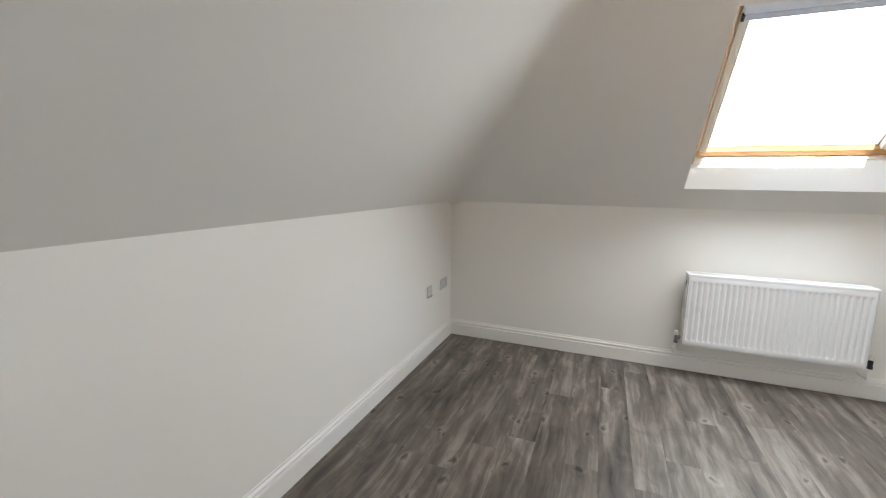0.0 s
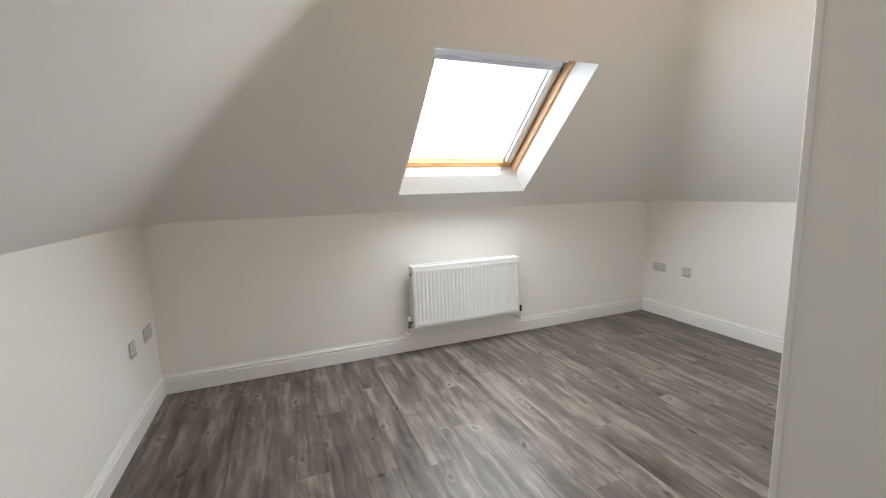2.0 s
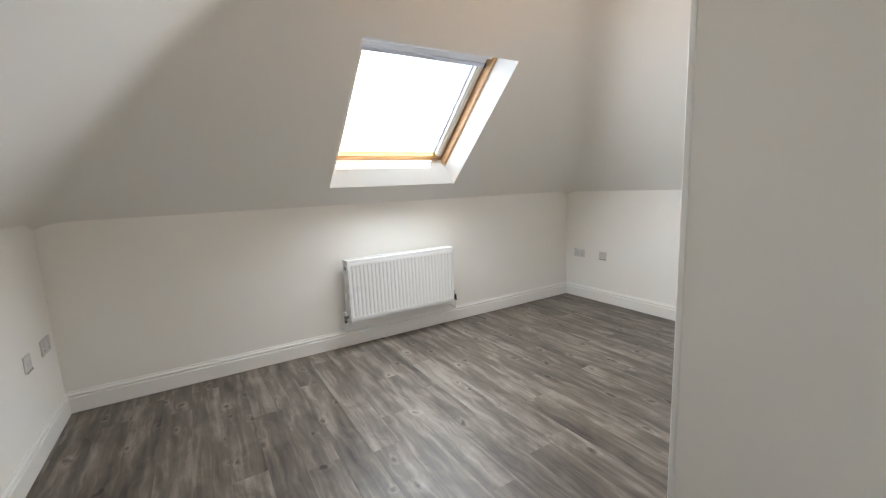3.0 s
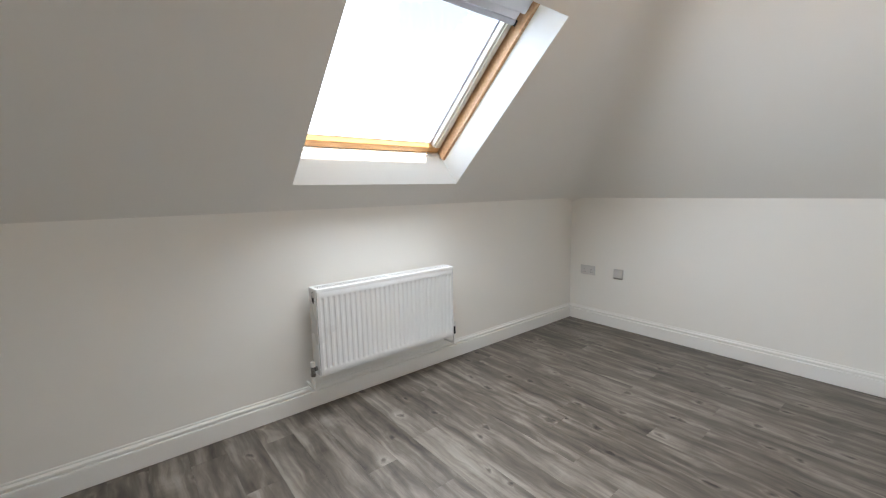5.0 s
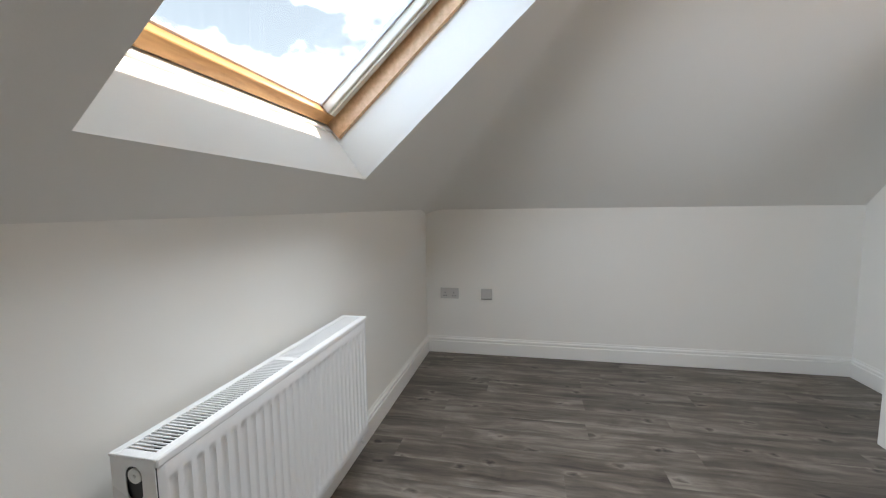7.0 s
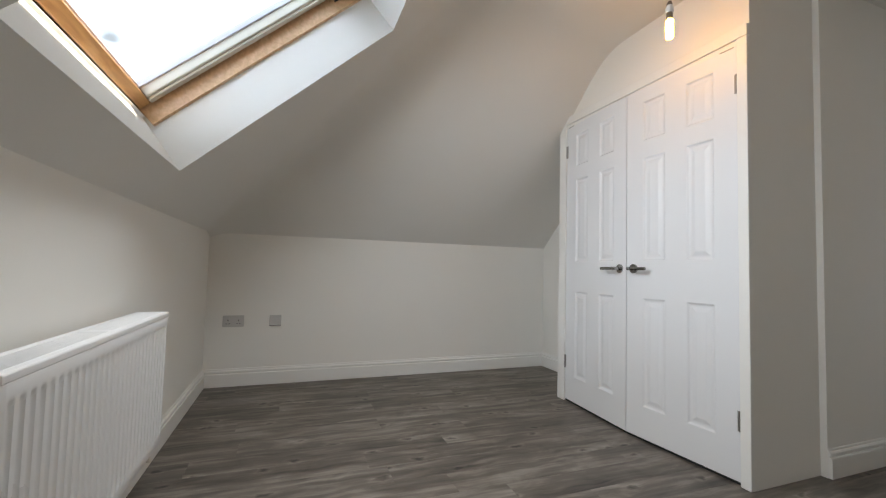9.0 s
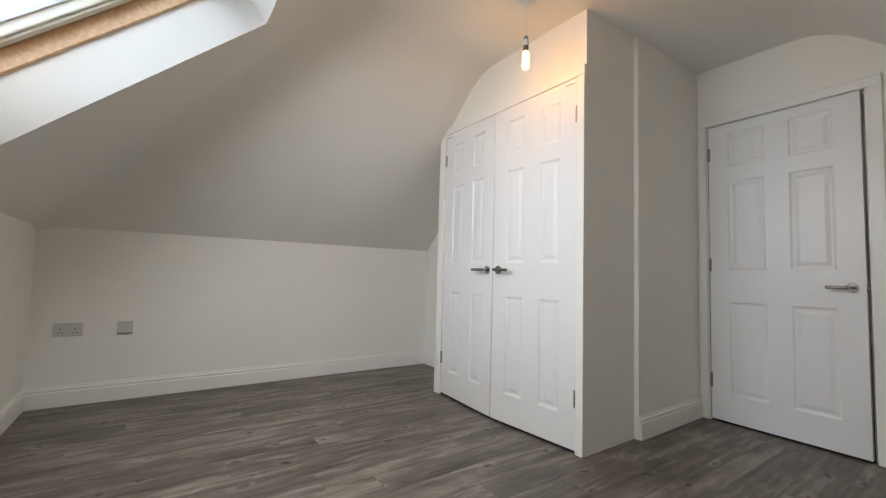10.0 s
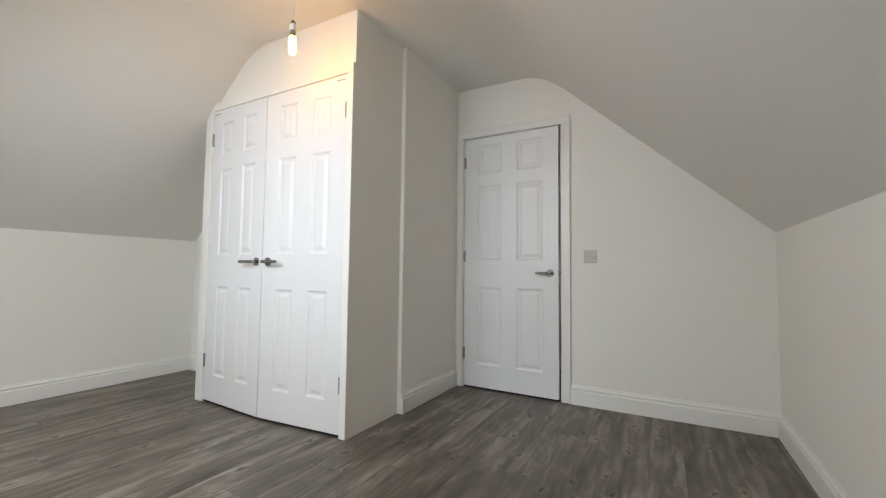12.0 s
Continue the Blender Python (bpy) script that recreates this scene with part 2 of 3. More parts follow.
def rod(p, q, r, sides=16, r2=None, bm=None):
    """A capped cylinder or cone from p to q."""
    bm = bm or bmesh.new()
    p, q = Vector(p), Vector(q)
    turn = (q - p).to_track_quat("Z", "Y").to_matrix().to_4x4()
    bmesh.ops.create_cone(bm, cap_ends=True, segments=sides, radius1=r, radius2=r if r2 is None else r2, depth=(q - p).length,
                          matrix=Matrix.Translation((p + q) / 2) @ turn)
    return bm


def lathe(rings, sides=24, at=(0, 0, 0), bm=None):
    """A turned shape from rings of (radius, height)."""
    bm = bm or bmesh.new()
    loops = []
    for r, z in rings:
        loops.append([bm.verts.new((at[0] + r * math.cos(2 * math.pi * k / sides), at[1] + r * math.sin(2 * math.pi * k / sides), at[2] + z)) for k in range(sides)])
    for lo, hi in zip(loops, loops[1:]):
        for k in range(sides):
            bm.faces.new((lo[k], lo[(k + 1) % sides], hi[(k + 1) % sides], hi[k]))
    bm.faces.new(loops[0][::-1])
    bm.faces.new(loops[-1])
    return bm


def prism(outline, axis, lo, hi, bm=None):
    """An outline drawn out along an axis. Outlines are (x, z) for axis y and (y, z) for axis x."""
    bm = bm or bmesh.new()

    def at(p, d):
        return (p[0], d, p[1]) if axis == "y" else (d, p[0], p[1])
    a = [bm.verts.new(at(p, lo)) for p in outline]
    b = [bm.verts.new(at(p, hi)) for p in outline]
    bm.faces.new(a)
    bm.faces.new(b[::-1])
    for k in range(len(a)):
        bm.faces.new((a[k], a[(k + 1) % len(a)], b[(k + 1) % len(b)], b[k]))
    return bm


def run(profile, start, end, out, mitre=(0, 0)):
    """A moulding: profile of (depth, height) drawn from start to end. mitre: 1 at an inner corner, -1 at an outer one, 0 square."""
    bm = bmesh.new()
    start, end, out = Vector(start), Vector(end), Vector(out)
    way = (end - start).normalized()
    rows = []
    for p, s, sign in ((start, mitre[0], 1), (end, mitre[1], -1)):
        rows.append([bm.verts.new(p + out * d + Vector((0, 0, h)) + way * (sign * s * d)) for d, h in profile])
    n = len(profile)
    for k in range(n):
        bm.faces.new((rows[0][k], rows[0][(k + 1) % n], rows[1][(k + 1) % n], rows[1][k]))
    bm.faces.new(rows[0])
    bm.faces.new(rows[1][::-1])
    return bm


def empty(name, at=(0, 0, 0)):
    ob = new(name)
    ob.empty_display_size = 0.1
    ob.location = at
    return ob


# ---- plan ----
XL, XR = -1.336, 3.008      # side walls
YD, YW = -0.222, 3.520      # door wall, window wall
KZ, K, TOP = 1.158, 0.918, 2.40   # knee height, roof slope, flat ceiling
XP, YP = 0.717, 0.555       # partition beside the door
CX0, CX1, CY = 0.745, 2.112, 1.020   # built-in cupboard
YB = 0.565                  # short wall beside the cupboard
T = 0.12
RUNX = (TOP - KZ) / K
xl, xr, yt = XL + RUNX, XR - RUNX, YW - RUNX
WX0, WX1, WY0, WY1 = 0.327, 1.423, 3.373, 2.520   # roof window opening


def slope_z(x):
    return min(TOP, KZ + K * (XR - x), KZ + K * (x - XL))


# ---- walls ----
def wall(name, bm, label):
    return tagged(part(name, bm, WALL), label, "wall", kind="structure")


wall("wall_west", box((XL - T, YD - T, 0), (XL, YW + T, KZ + 0.03)), "low warm white plastered knee wall with two sockets")
wall("wall_north", box((XL, YW, 0), (XR, YW + T, KZ + 0.03)), "low warm white plastered knee wall under the roof window")
wall("wall_east", box((XR, YB - T, 0), (XR + T, YW + T, KZ + 0.03)), "low warm white plastered knee wall with two sockets")
DX0, DX1, DZ = -0.124, 0.660, 1.998
wall("wall_south", prism([(XL, 0), (DX0, 0), (DX0, DZ), (DX1, DZ), (DX1, 0), (XR, 0), (XR, KZ + 0.03), (xr, TOP + 0.03), (xl, TOP + 0.03), (XL, KZ + 0.03)], "y", YD - T, YD),
     "warm white plastered gable wall around the bedroom door")
wall("wall_partition", box((XP, YD, 0), (XP + 0.1, YP, TOP + 0.02)), "warm white plastered partition between door and cupboard")
wall("wall_back", prism([(XP + 0.1, 0), (XR, 0), (XR, KZ + 0.03), (xr, TOP + 0.03), (XP + 0.1, TOP + 0.03)], "y", YB - 0.1, YB), "warm white plastered wall beside the built-in cupboard")
OX0, OX1, OZ = 0.800, 2.070, 2.010
wall("wall_cupboard_front", prism([(CX0, 0), (OX0, 0), (OX0, OZ), (OX1, OZ), (OX1, 0), (CX1, 0), (CX1, slope_z(CX1) + 0.03), (xr, TOP + 0.03), (CX0, TOP + 0.03)], "y", CY - 0.075, CY),
     "warm white plastered wall above the cupboard doors")
wall("wall_cupboard_side", box((CX0, YP, 0), (CX0 + 0.05, CY - 0.075, TOP + 0.02)), "warm white flush side panel of the cupboard")
wall("wall_cupboard_end", prism([(CX1 - 0.05, 0), (CX1, 0), (CX1, slope_z(CX1) + 0.03), (CX1 - 0.05, slope_z(CX1 - 0.05) + 0.03)], "y", YB, CY - 0.075), "warm white end panel of the cupboard")
# unseen walls added behind the door to block sky light at its gaps
door_backing = bmesh.new()
for a, b in (((-0.7, YD - 1.1, -0.1), (1.3, YD - 1.0, 2.3)), ((-0.7, YD - 1.0, 0), (-0.6, YD - T, 2.3)), ((1.2, YD - 1.0, 0), (1.3, YD - T, 2.3)), ((-0.6, YD - 1.0, 2.2), (1.2, YD - T, 2.3))):
    box(a, b, bm=door_backing)
wall("wall_door_backing", door_backing, "unseen plain walls that keep sky light from the door gap")


def lines(marks, step):
    """Grid lines through all marks, at most a step apart."""
    out = []
    for a, b in zip(marks, marks[1:]):
        n = max(1, math.ceil((b - a) / step))
        out += [a + (b - a) * k / n for k in range(n)]
    return out + [marks[-1]]


def blend_low(a, b, soft=0.15):
    """The lower of two heights, with a rounded fold where they meet."""
    h = max(soft - abs(a - b), 0.0) / soft
    return min(a, b) - h * h * soft / 4


def ceiling_height(x, y):
    z = blend_low(KZ + K * (x - XL), KZ + K * (XR - x))
    return blend_low(blend_low(z, KZ + K * (YW - y)), TOP)


def ceiling_mesh():
    """Flat ceiling, two side slopes and the hipped window slope with its opening; hips and folds are softly rounded plaster."""
    bm = bmesh.new()
    e = 0.04
    xs = lines([XL - e, XL, WX0, WX1, XR, XR + e], 0.05)
    ys = lines([YD - e, WY1, WY0, YW, YW + e], 0.05)
    grid = [[bm.verts.new((x, y, ceiling_height(x, y))) for x in xs] for y in ys]
    for q in range(len(ys) - 1):
        for p in range(len(xs) - 1):
            if WX0 < (xs[p] + xs[p + 1]) / 2 < WX1 and WY1 < (ys[q] + ys[q + 1]) / 2 < WY0:
                continue
            bm.faces.new((grid[q][p], grid[q + 1][p], grid[q + 1][p + 1], grid[q][p + 1]))
    bmesh.ops.delete(bm, geom=[v for v in bm.verts if not v.link_faces], context="VERTS")
    # upper skin and edges, with corners of their own
    under = bm.faces[:]
    rims = [e for e in bm.edges if len(e.link_faces) == 1]
    ends = [[v.co.copy() for v in e.verts] for e in rims]

    def raised(p):
        d = 0.002
        gx = (ceiling_height(p.x + d, p.y) - ceiling_height(p.x - d, p.y)) / (2 * d)
        gy = (ceiling_height(p.x, p.y + d) - ceiling_height(p.x, p.y - d)) / (2 * d)
        return p + Vector((-gx, -gy, 1)).normalized() * 0.14
    up = {v: bm.verts.new(raised(v.co)) for v in bm.verts[:]}
    for f in under:
        bm.faces.new([up[v] for v in reversed(f.verts)])
    for a, b in ends:
        bm.faces.new([bm.verts.new(p) for p in (a, b, raised(b), raised(a))])
    return bm


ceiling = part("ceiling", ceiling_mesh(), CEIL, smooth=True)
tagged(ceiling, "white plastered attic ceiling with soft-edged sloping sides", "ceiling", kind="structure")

# ---- skirting boards ----
SKIRT = [(0, 0.002), (0.018, 0.002), (0.018, 0.091), (0.0165, 0.096), (0.0075, 0.097), (0.0075, 0.103), (0.0135, 0.107), (0.0135, 0.115), (0.0085, 0.121), (0.0045, 0.123), (0.0045, 0.129), (0.003, 0.133), (0, 0.134)]


def baseboard(start, end, out, mitre):
    ob = part("baseboard", run(SKIRT, (*start, 0), (*end, 0), (*out, 0), mitre), GLOSS)
    tagged(ob, "white gloss skirting board with moulded top edge", "skirting board", kind="structure")


baseboard((XL, YD), (XL, YW), (1, 0), (1, 1))
baseboard((XL, YW), (XR, YW), (0, -1), (1, 1))
baseboard((XR, YW), (XR, YB), (-1, 0), (1, 1))
baseboard((XR, YB), (CX1, YB), (0, 1), (1, 0))
baseboard((XP, YD + 0.02), (XP, YP + 0.001), (-1, 0), (0, 0))
baseboard((-0.188, YD), (XL, YD), (0, 1), (0, 1))


# ---- roof window ----
SL = math.atan(K)
W_M = Matrix.Translation((0, WY0, KZ + K * (YW - WY0))) @ Matrix.Rotation(-SL, 4, "X")
# local axes: x along the wall, -y up the slope, z out through the roof
HT = (WY0 - WY1) / math.cos(SL)


def in_roof(bm):
    bmesh.ops.transform(bm, matrix=W_M, verts=bm.verts[:])
    return bm


def board(inner, outer, n0, n1, thick_):
    """One side of the splayed lining: from edge `inner` at depth n0 to edge `outer` at depth n1, with thickness outward."""
    bm = bmesh.new()
    pts = [(*inner[0], n0), (*inner[1], n0), (*outer[1], n1), (*outer[0], n1)]
    a = [bm.verts.new(p) for p in pts]
    b = [bm.verts.new((p[0] + thick_[0], p[1] + thick_[1], p[2] + 0.012)) for p in pts]
    bm.faces.new(a)
    bm.faces.new(b[::-1])
    for k in range(4):
        bm.faces.new((a[k], b[k], b[(k + 1) % 4], a[(k + 1) % 4]))
    return in_roof(bm)


glow = new("window_fill", bpy.data.lights.new("window_fill", "AREA"))
glow.data.shape = "RECTANGLE"
glow.data.size, glow.data.size_y = WX1 - WX0 - 0.02, HT - 0.02
glow.data.spread = radians(WINDOW_SPREAD)
glow.data.energy = WINDOW_LIGHT
glow.data.color = FILL_COLOUR
glow.matrix_world = W_M @ Matrix.Translation(((WX0 + WX1) / 2, -HT / 2, 0.004))

window = empty("window_1")
tagged(window, "pine-framed pivot roof window with deep white splayed reveal", "window", kind="structure")
D1 = 0.224
I = [(WX0, 0), (WX1, 0), (WX1, -HT), (WX0, -HT)]
FX0, FX1, FB, FT = WX0 + 0.034, WX1 - 0.03, -0.034, -HT + 0.02
O = [(FX0, FB), (FX1, FB), (FX1, FT), (FX0, FT)]
for a, b, th in ((0, 1, (0, 0.05)), (1, 2, (0.05, 0)), (2, 3, (0, -0.05)), (3, 0, (-0.05, 0))):
    ax, bx = I[a], I[b]
    part("reveal", board((ax, bx), (O[a], O[b]), 0.0, D1, th), WALL, window, "white plastered reveal")
# fixed pine frame
F0, F1, FW, FS = D1 - 0.004, 0.300, 0.010, 0.015
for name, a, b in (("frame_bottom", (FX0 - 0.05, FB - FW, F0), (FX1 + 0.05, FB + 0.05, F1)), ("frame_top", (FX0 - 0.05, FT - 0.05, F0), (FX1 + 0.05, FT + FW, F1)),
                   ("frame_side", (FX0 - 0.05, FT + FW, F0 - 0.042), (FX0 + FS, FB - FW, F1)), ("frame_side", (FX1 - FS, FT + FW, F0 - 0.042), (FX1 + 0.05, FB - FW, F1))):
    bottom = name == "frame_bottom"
    part(name, in_roof(box(a, b, 0.002)), GLOSS if bottom else LIT_PINE, window, "white painted frame bottom" if bottom else "pine frame, bounced light put into its colour")
# dark seals between frame and sash
SX0, SX1, SB, ST = FX0 + FS + 0.009, FX1 - FS - 0.009, FB - FW - 0.004, FT + FW + 0.004
for a, b in (((FX0, SB, 0.262), (FX1, FB, 0.31)), ((FX0, FT, 0.262), (FX1, ST, 0.31)), ((FX0, FT, 0.262), (SX0, FB, 0.31)), ((SX1, FT, 0.262), (FX1, FB, 0.31))):
    part("seal", in_roof(box(a, b)), RUBBER, window, "dark rubber seal")
# sash
SW, S0, S1, RB, RT = 0.062, 0.242, 0.305, 0.046, 0.07
part("sash_bottom", in_roof(box((SX0, SB - RB, S0), (SX1, SB, S1), 0.005, 3)), PINE, window, "varnished pine bottom rail")
part("sash_top", in_roof(box((SX0, ST, S0), (SX1, ST + RT, S1), 0.005, 3)), CREAM, window, "cream top rail")
for x0, x1, gx0, gx1 in ((SX0, SX0 + SW, SX0 + SW, SX0 + SW + 0.010), (SX1 - SW, SX1, SX1 - SW - 0.010, SX1 - SW)):
    part("sash_side", in_roof(box((x0, ST + RT, S0), (x1, SB - RB, S1), 0.006, 3)), CREAM, window, "cream side rail")
    part("blind_channel", in_roof(box(((x0 + x1) / 2 - 0.016, ST + RT, S0 - 0.009), ((x0 + x1) / 2 + 0.016, SB - RB - 0.002, S0 + 0.002), 0.003)), CREAM, window, "cream blind guide channel")
    part("glazing_bead", in_roof(box((gx0, ST + RT, 0.276), (gx1, SB - RB, 0.296), 0.002)), SILVER, window, "silver glazing bead")
part("glazing_bead", in_roof(box((SX0 + SW, SB - RB - 0.008, 0.280), (SX1 - SW, SB - RB, 0.296), 0.002)), SILVER, window, "silver glazing bead")
pane = part("pane", in_roof(box((SX0 + SW - 0.004, ST + RT - 0.01, 0.294), (SX1 - SW + 0.004, SB - RB + 0.005, 0.300))), GLASS, window, "clear glass pane")
pane.visible_shadow = False
# blind, almost wound up, at the head of the sash
part("blind_cassette", in_roof(box((SX0 + 0.008, ST + 0.004, 0.190), (SX1 - 0.008, ST + 0.086, S0 + 0.002), 0.010, 4)), GREYP, window, "pale grey blind cassette")
part("blind_cloth", in_roof(box((SX0 + 0.024, ST + 0.080, 0.216), (SX1 - 0.024, ST + 0.130, 0.219))), GREYP, window, "pale blind cloth")
part("blind_rail", in_roof(box((SX0 + 0.024, ST + 0.128, 0.208), (SX1 - 0.024, ST + 0.158, 0.228), 0.006, 3)), SILVER, window, "silver blind bottom rail")
for x in (SX0 + 0.016, SX1 - 0.028):
    part("rail_end", in_roof(box((x, ST + 0.127, 0.207), (x + 0.012, ST + 0.159, 0.229), 0.002)), BLACK, window, "black end cap")
# outer flashing closes the roof round the frame
for a, b in (((FX0 - 0.16, FT - 0.16, 0.13), (FX0 - 0.03, FB + 0.16, 0.306)), ((FX1 + 0.03, FT - 0.16, 0.13), (FX1 + 0.16, FB + 0.16, 0.306)),
             ((FX0 - 0.03, FB + 0.03, 0.13), (FX1 + 0.03, FB + 0.16, 0.306)), ((FX0 - 0.03, FT - 0.16, 0.13), (FX1 + 0.03, FT - 0.03, 0.306))):
    part("flashing", in_roof(box(a, b)), SILVER, window, "grey metal flashing")


# ---- doors ----
def panel_mesh(w, h):
    """A moulded door panel: a sunk ogee round a raised field. Lies in x, z with its face at y = 0."""
    bm = bmesh.new()
    rings = [(0, 0.0), (0.004, -0.0015), (0.010, -0.007), (0.017, -0.0085), (0.024, -0.0085), (0.044, -0.0025), (0.048, -0.002)]
    loops = [[bm.verts.new(p) for p in ((i, y, i), (w - i, y, i), (w - i, y, h - i), (i, y, h - i))] for i, y in rings]
    for lo, hi in zip(loops, loops[1:]):
        for k in range(4):
            bm.faces.new((lo[k], lo[(k + 1) % 4], hi[(k + 1) % 4], hi[k]))
    bm.faces.new(loops[-1])
    return bm


def leaf_mesh(w, h, depth, cells):
    """A door leaf with its face at y = 0, open where the panels sit. cells: (x0, z0, x1, z1)."""
    bm = bmesh.new()
    xs = sorted({0.0, w, *[c[0] for c in cells], *[c[2] for c in cells]})
    zs = sorted({0.0, h, *[c[1] for c in cells], *[c[3] for c in cells]})
    grid = {(i, j): bm.verts.new((x, 0, z)) for i, x in enumerate(xs) for j, z in enumerate(zs)}
    for i in range(len(xs) - 1):
        for j in range(len(zs) - 1):
            mx, mz = (xs[i] + xs[i + 1]) / 2, (zs[j] + zs[j + 1]) / 2
            if not any(c[0] < mx < c[2] and c[1] < mz < c[3] for c in cells):
                bm.faces.new((grid[i, j], grid[i + 1, j], grid[i + 1, j + 1], grid[i, j + 1]))
    box((0, -depth, 0), (w, -0.012, h), bm=bm)
    for a, b in (((0, 0), (w, 0)), ((w, 0), (w, h)), ((w, h), (0, h)), ((0, h), (0, 0))):
        bm.faces.new([bm.verts.new(p) for p in ((a[0], 0, a[1]), (b[0], 0, b[1]), (b[0], -0.012, b[1]), (a[0], -0.012, a[1]))])
    return bm


def lever_handle(parent, x, z, toward, reach=0.118):
    """A round-rose lever handle on a leaf's face; toward: +1 or -1 along x."""
    rose = part("handle_rose", rod((x, 0, z), (x, 0.009, z), 0.026, 28), CHROME, parent, "chrome round rose")
    bm = rod((x, 0.008, z), (x, 0.050, z), 0.010, 18)
    rod((x, 0.045, z), (x + toward * 0.020, 0.052, z), 0.0095, 16, bm=bm)
    box((x - 0.010 if toward > 0 else x - reach, 0.043, z - 0.009), (x + reach if toward > 0 else x + 0.010, 0.057, z + 0.009), 0.006, 3, bm=bm)
    part("lever", bm, CHROME, parent, "chrome lever", smooth=False)
    return rose


def hinge(parent, x, z):
    bm = rod((x, 0.004, z - 0.045), (x, 0.004, z + 0.045), 0.0055, 12)
    for k in (-0.015, 0.015):
        rod((x, 0.004, z + k - 0.001), (x, 0.004, z + k + 0.001), 0.0062, 12, bm=bm)
    box((x - 0.012, -0.004, z - 0.045), (x + 0.012, 0.0012, z + 0.045), bm=bm)
    part("hinge", bm, HINGE, parent, "steel butt hinge")


def six_panel_leaf(name, parent, w, h, stile, mullion, rows):
    pw = (w - 2 * stile - mullion) / 2
    cells = [(x, z0, x + pw, z1) for x in (stile, stile + pw + mullion) for z0, z1 in rows]
    leaf = part(name, leaf_mesh(w, h, 0.036, cells), DOORW, parent)
    for x0, z0, x1, z1 in cells:
        p = part("panel", panel_mesh(x1 - x0, z1 - z0), DOORW, leaf)
        p.location = (x0, 0, z0)
    # added strip paints the shaded gap between leaf and floor
    part("bottom_gap_shade", box((0.002, -0.034, -0.0135), (w - 0.002, -0.003, -0.0005), 0.001, 1), DARKGAP, leaf, "dark strip for the shade under the door")
    return leaf


ROWS6 = ((0.172, 0.776), (0.985, 1.580), (1.675, 1.908))
ARCH = 0.062


def architrave(parent, x0, x1, top, y, w0=ARCH, w1=ARCH, cut=0.0):
    """Moulded casing round an opening; x0, x1, top: its inner edges."""
    for a, b, nm in ((x0 - w0, x0, "casing_side"), (x1, x1 + w1, "casing_side")):
        bm = box((a, y, 0.002), (b, y + 0.015, top), 0.004, 3)
        edge = (a, a + 0.012) if nm and a < (x0 + x1) / 2 else (b - 0.012, b)
        box((edge[0], y + 0.014, 0.002), (edge[1], y + 0.020, top + ARCH), 0.003, 2, bm=bm)
        part(nm, bm, GLOSS, parent, "white moulded casing")
    bm = box((x0 - w0, y, top), (x1 + w1, y + 0.015, top + ARCH), 0.004, 3)
    box((x0 - w0, y + 0.014, top + ARCH - 0.012), (x1 + w1, y + 0.020, top + ARCH), 0.003, 2, bm=bm)
    part("casing_head", bm, GLOSS, parent, "white moulded casing head")


# bedroom door, very slightly ajar
door = empty("door_1", (0.654, YD, 0))
tagged(door, "white six-panel moulded door, not quite shut, chrome lever", "door", kind="structure")
LW, LH = 0.752, 1.969
leaf = six_panel_leaf("door_leaf", door, LW, LH, 0.112, 0.118, ROWS6)
leaf.matrix_local = Matrix.Rotation(radians(-0.9), 4, "Z") @ pose(-LW - 0.004, -0.002, 0.015)
lever_handle(leaf, 0.056, 0.892, 1, 0.100)
part("latch", box((-0.004, -0.026, 0.872), (0.0015, -0.008, 0.912), 0.0015), CHROME, leaf, "chrome latch plate")
part("latch_bolt", box((-0.011, -0.023, 0.884), (-0.003, -0.006, 0.902), 0.002), STEEL, leaf, "bright latch bolt")
for z in (0.25, 1.02, 1.78):
    hinge(leaf, LW + 0.001, z)
frame_ob = empty("door_frame", (0, 0, 0))
tagged(frame_ob, "white painted door lining and moulded architrave", "door frame", kind="structure")
for nm, a, b in (("jamb", (DX0, YD - T, 0.0), (DX0 + 0.006, YD, DZ - 0.006)), ("jamb", (DX1 - 0.004, YD - T, 0.0), (DX1, YD, DZ - 0.004)), ("jamb_head", (DX0, YD - T, DZ - 0.008), (DX1, YD, DZ))):
    part(nm, box(a, b), GLOSS, frame_ob)
for nm, a, b in (("stop", (DX0 + 0.006, YD - 0.062, 0.0), (DX0 + 0.020, YD - 0.042, DZ - 0.008)), ("stop", (DX1 - 0.018, YD - 0.062, 0.0), (DX1 - 0.004, YD - 0.042, DZ - 0.008)), ("stop_head", (DX0 + 0.02, YD - 0.062, DZ - 0.02), (DX1 - 0.018, YD - 0.042, DZ - 0.008))):
    part(nm, box(a, b), GLOSS, frame_ob)
architrave(frame_ob, DX0, DX1 + 0.002, DZ - 0.006, YD, ARCH, XP - DX1 - 0.004)

# built-in cupboard with a pair of doors
cupboard = empty("cupboard", (0, CY, 0))
tagged(cupboard, "built-in cupboard with two white six-panel doors, slightly ajar", "cupboard")
MEET, CW, CH, AJAR = 1.4125, 0.618, 1.983, radians(4.0)
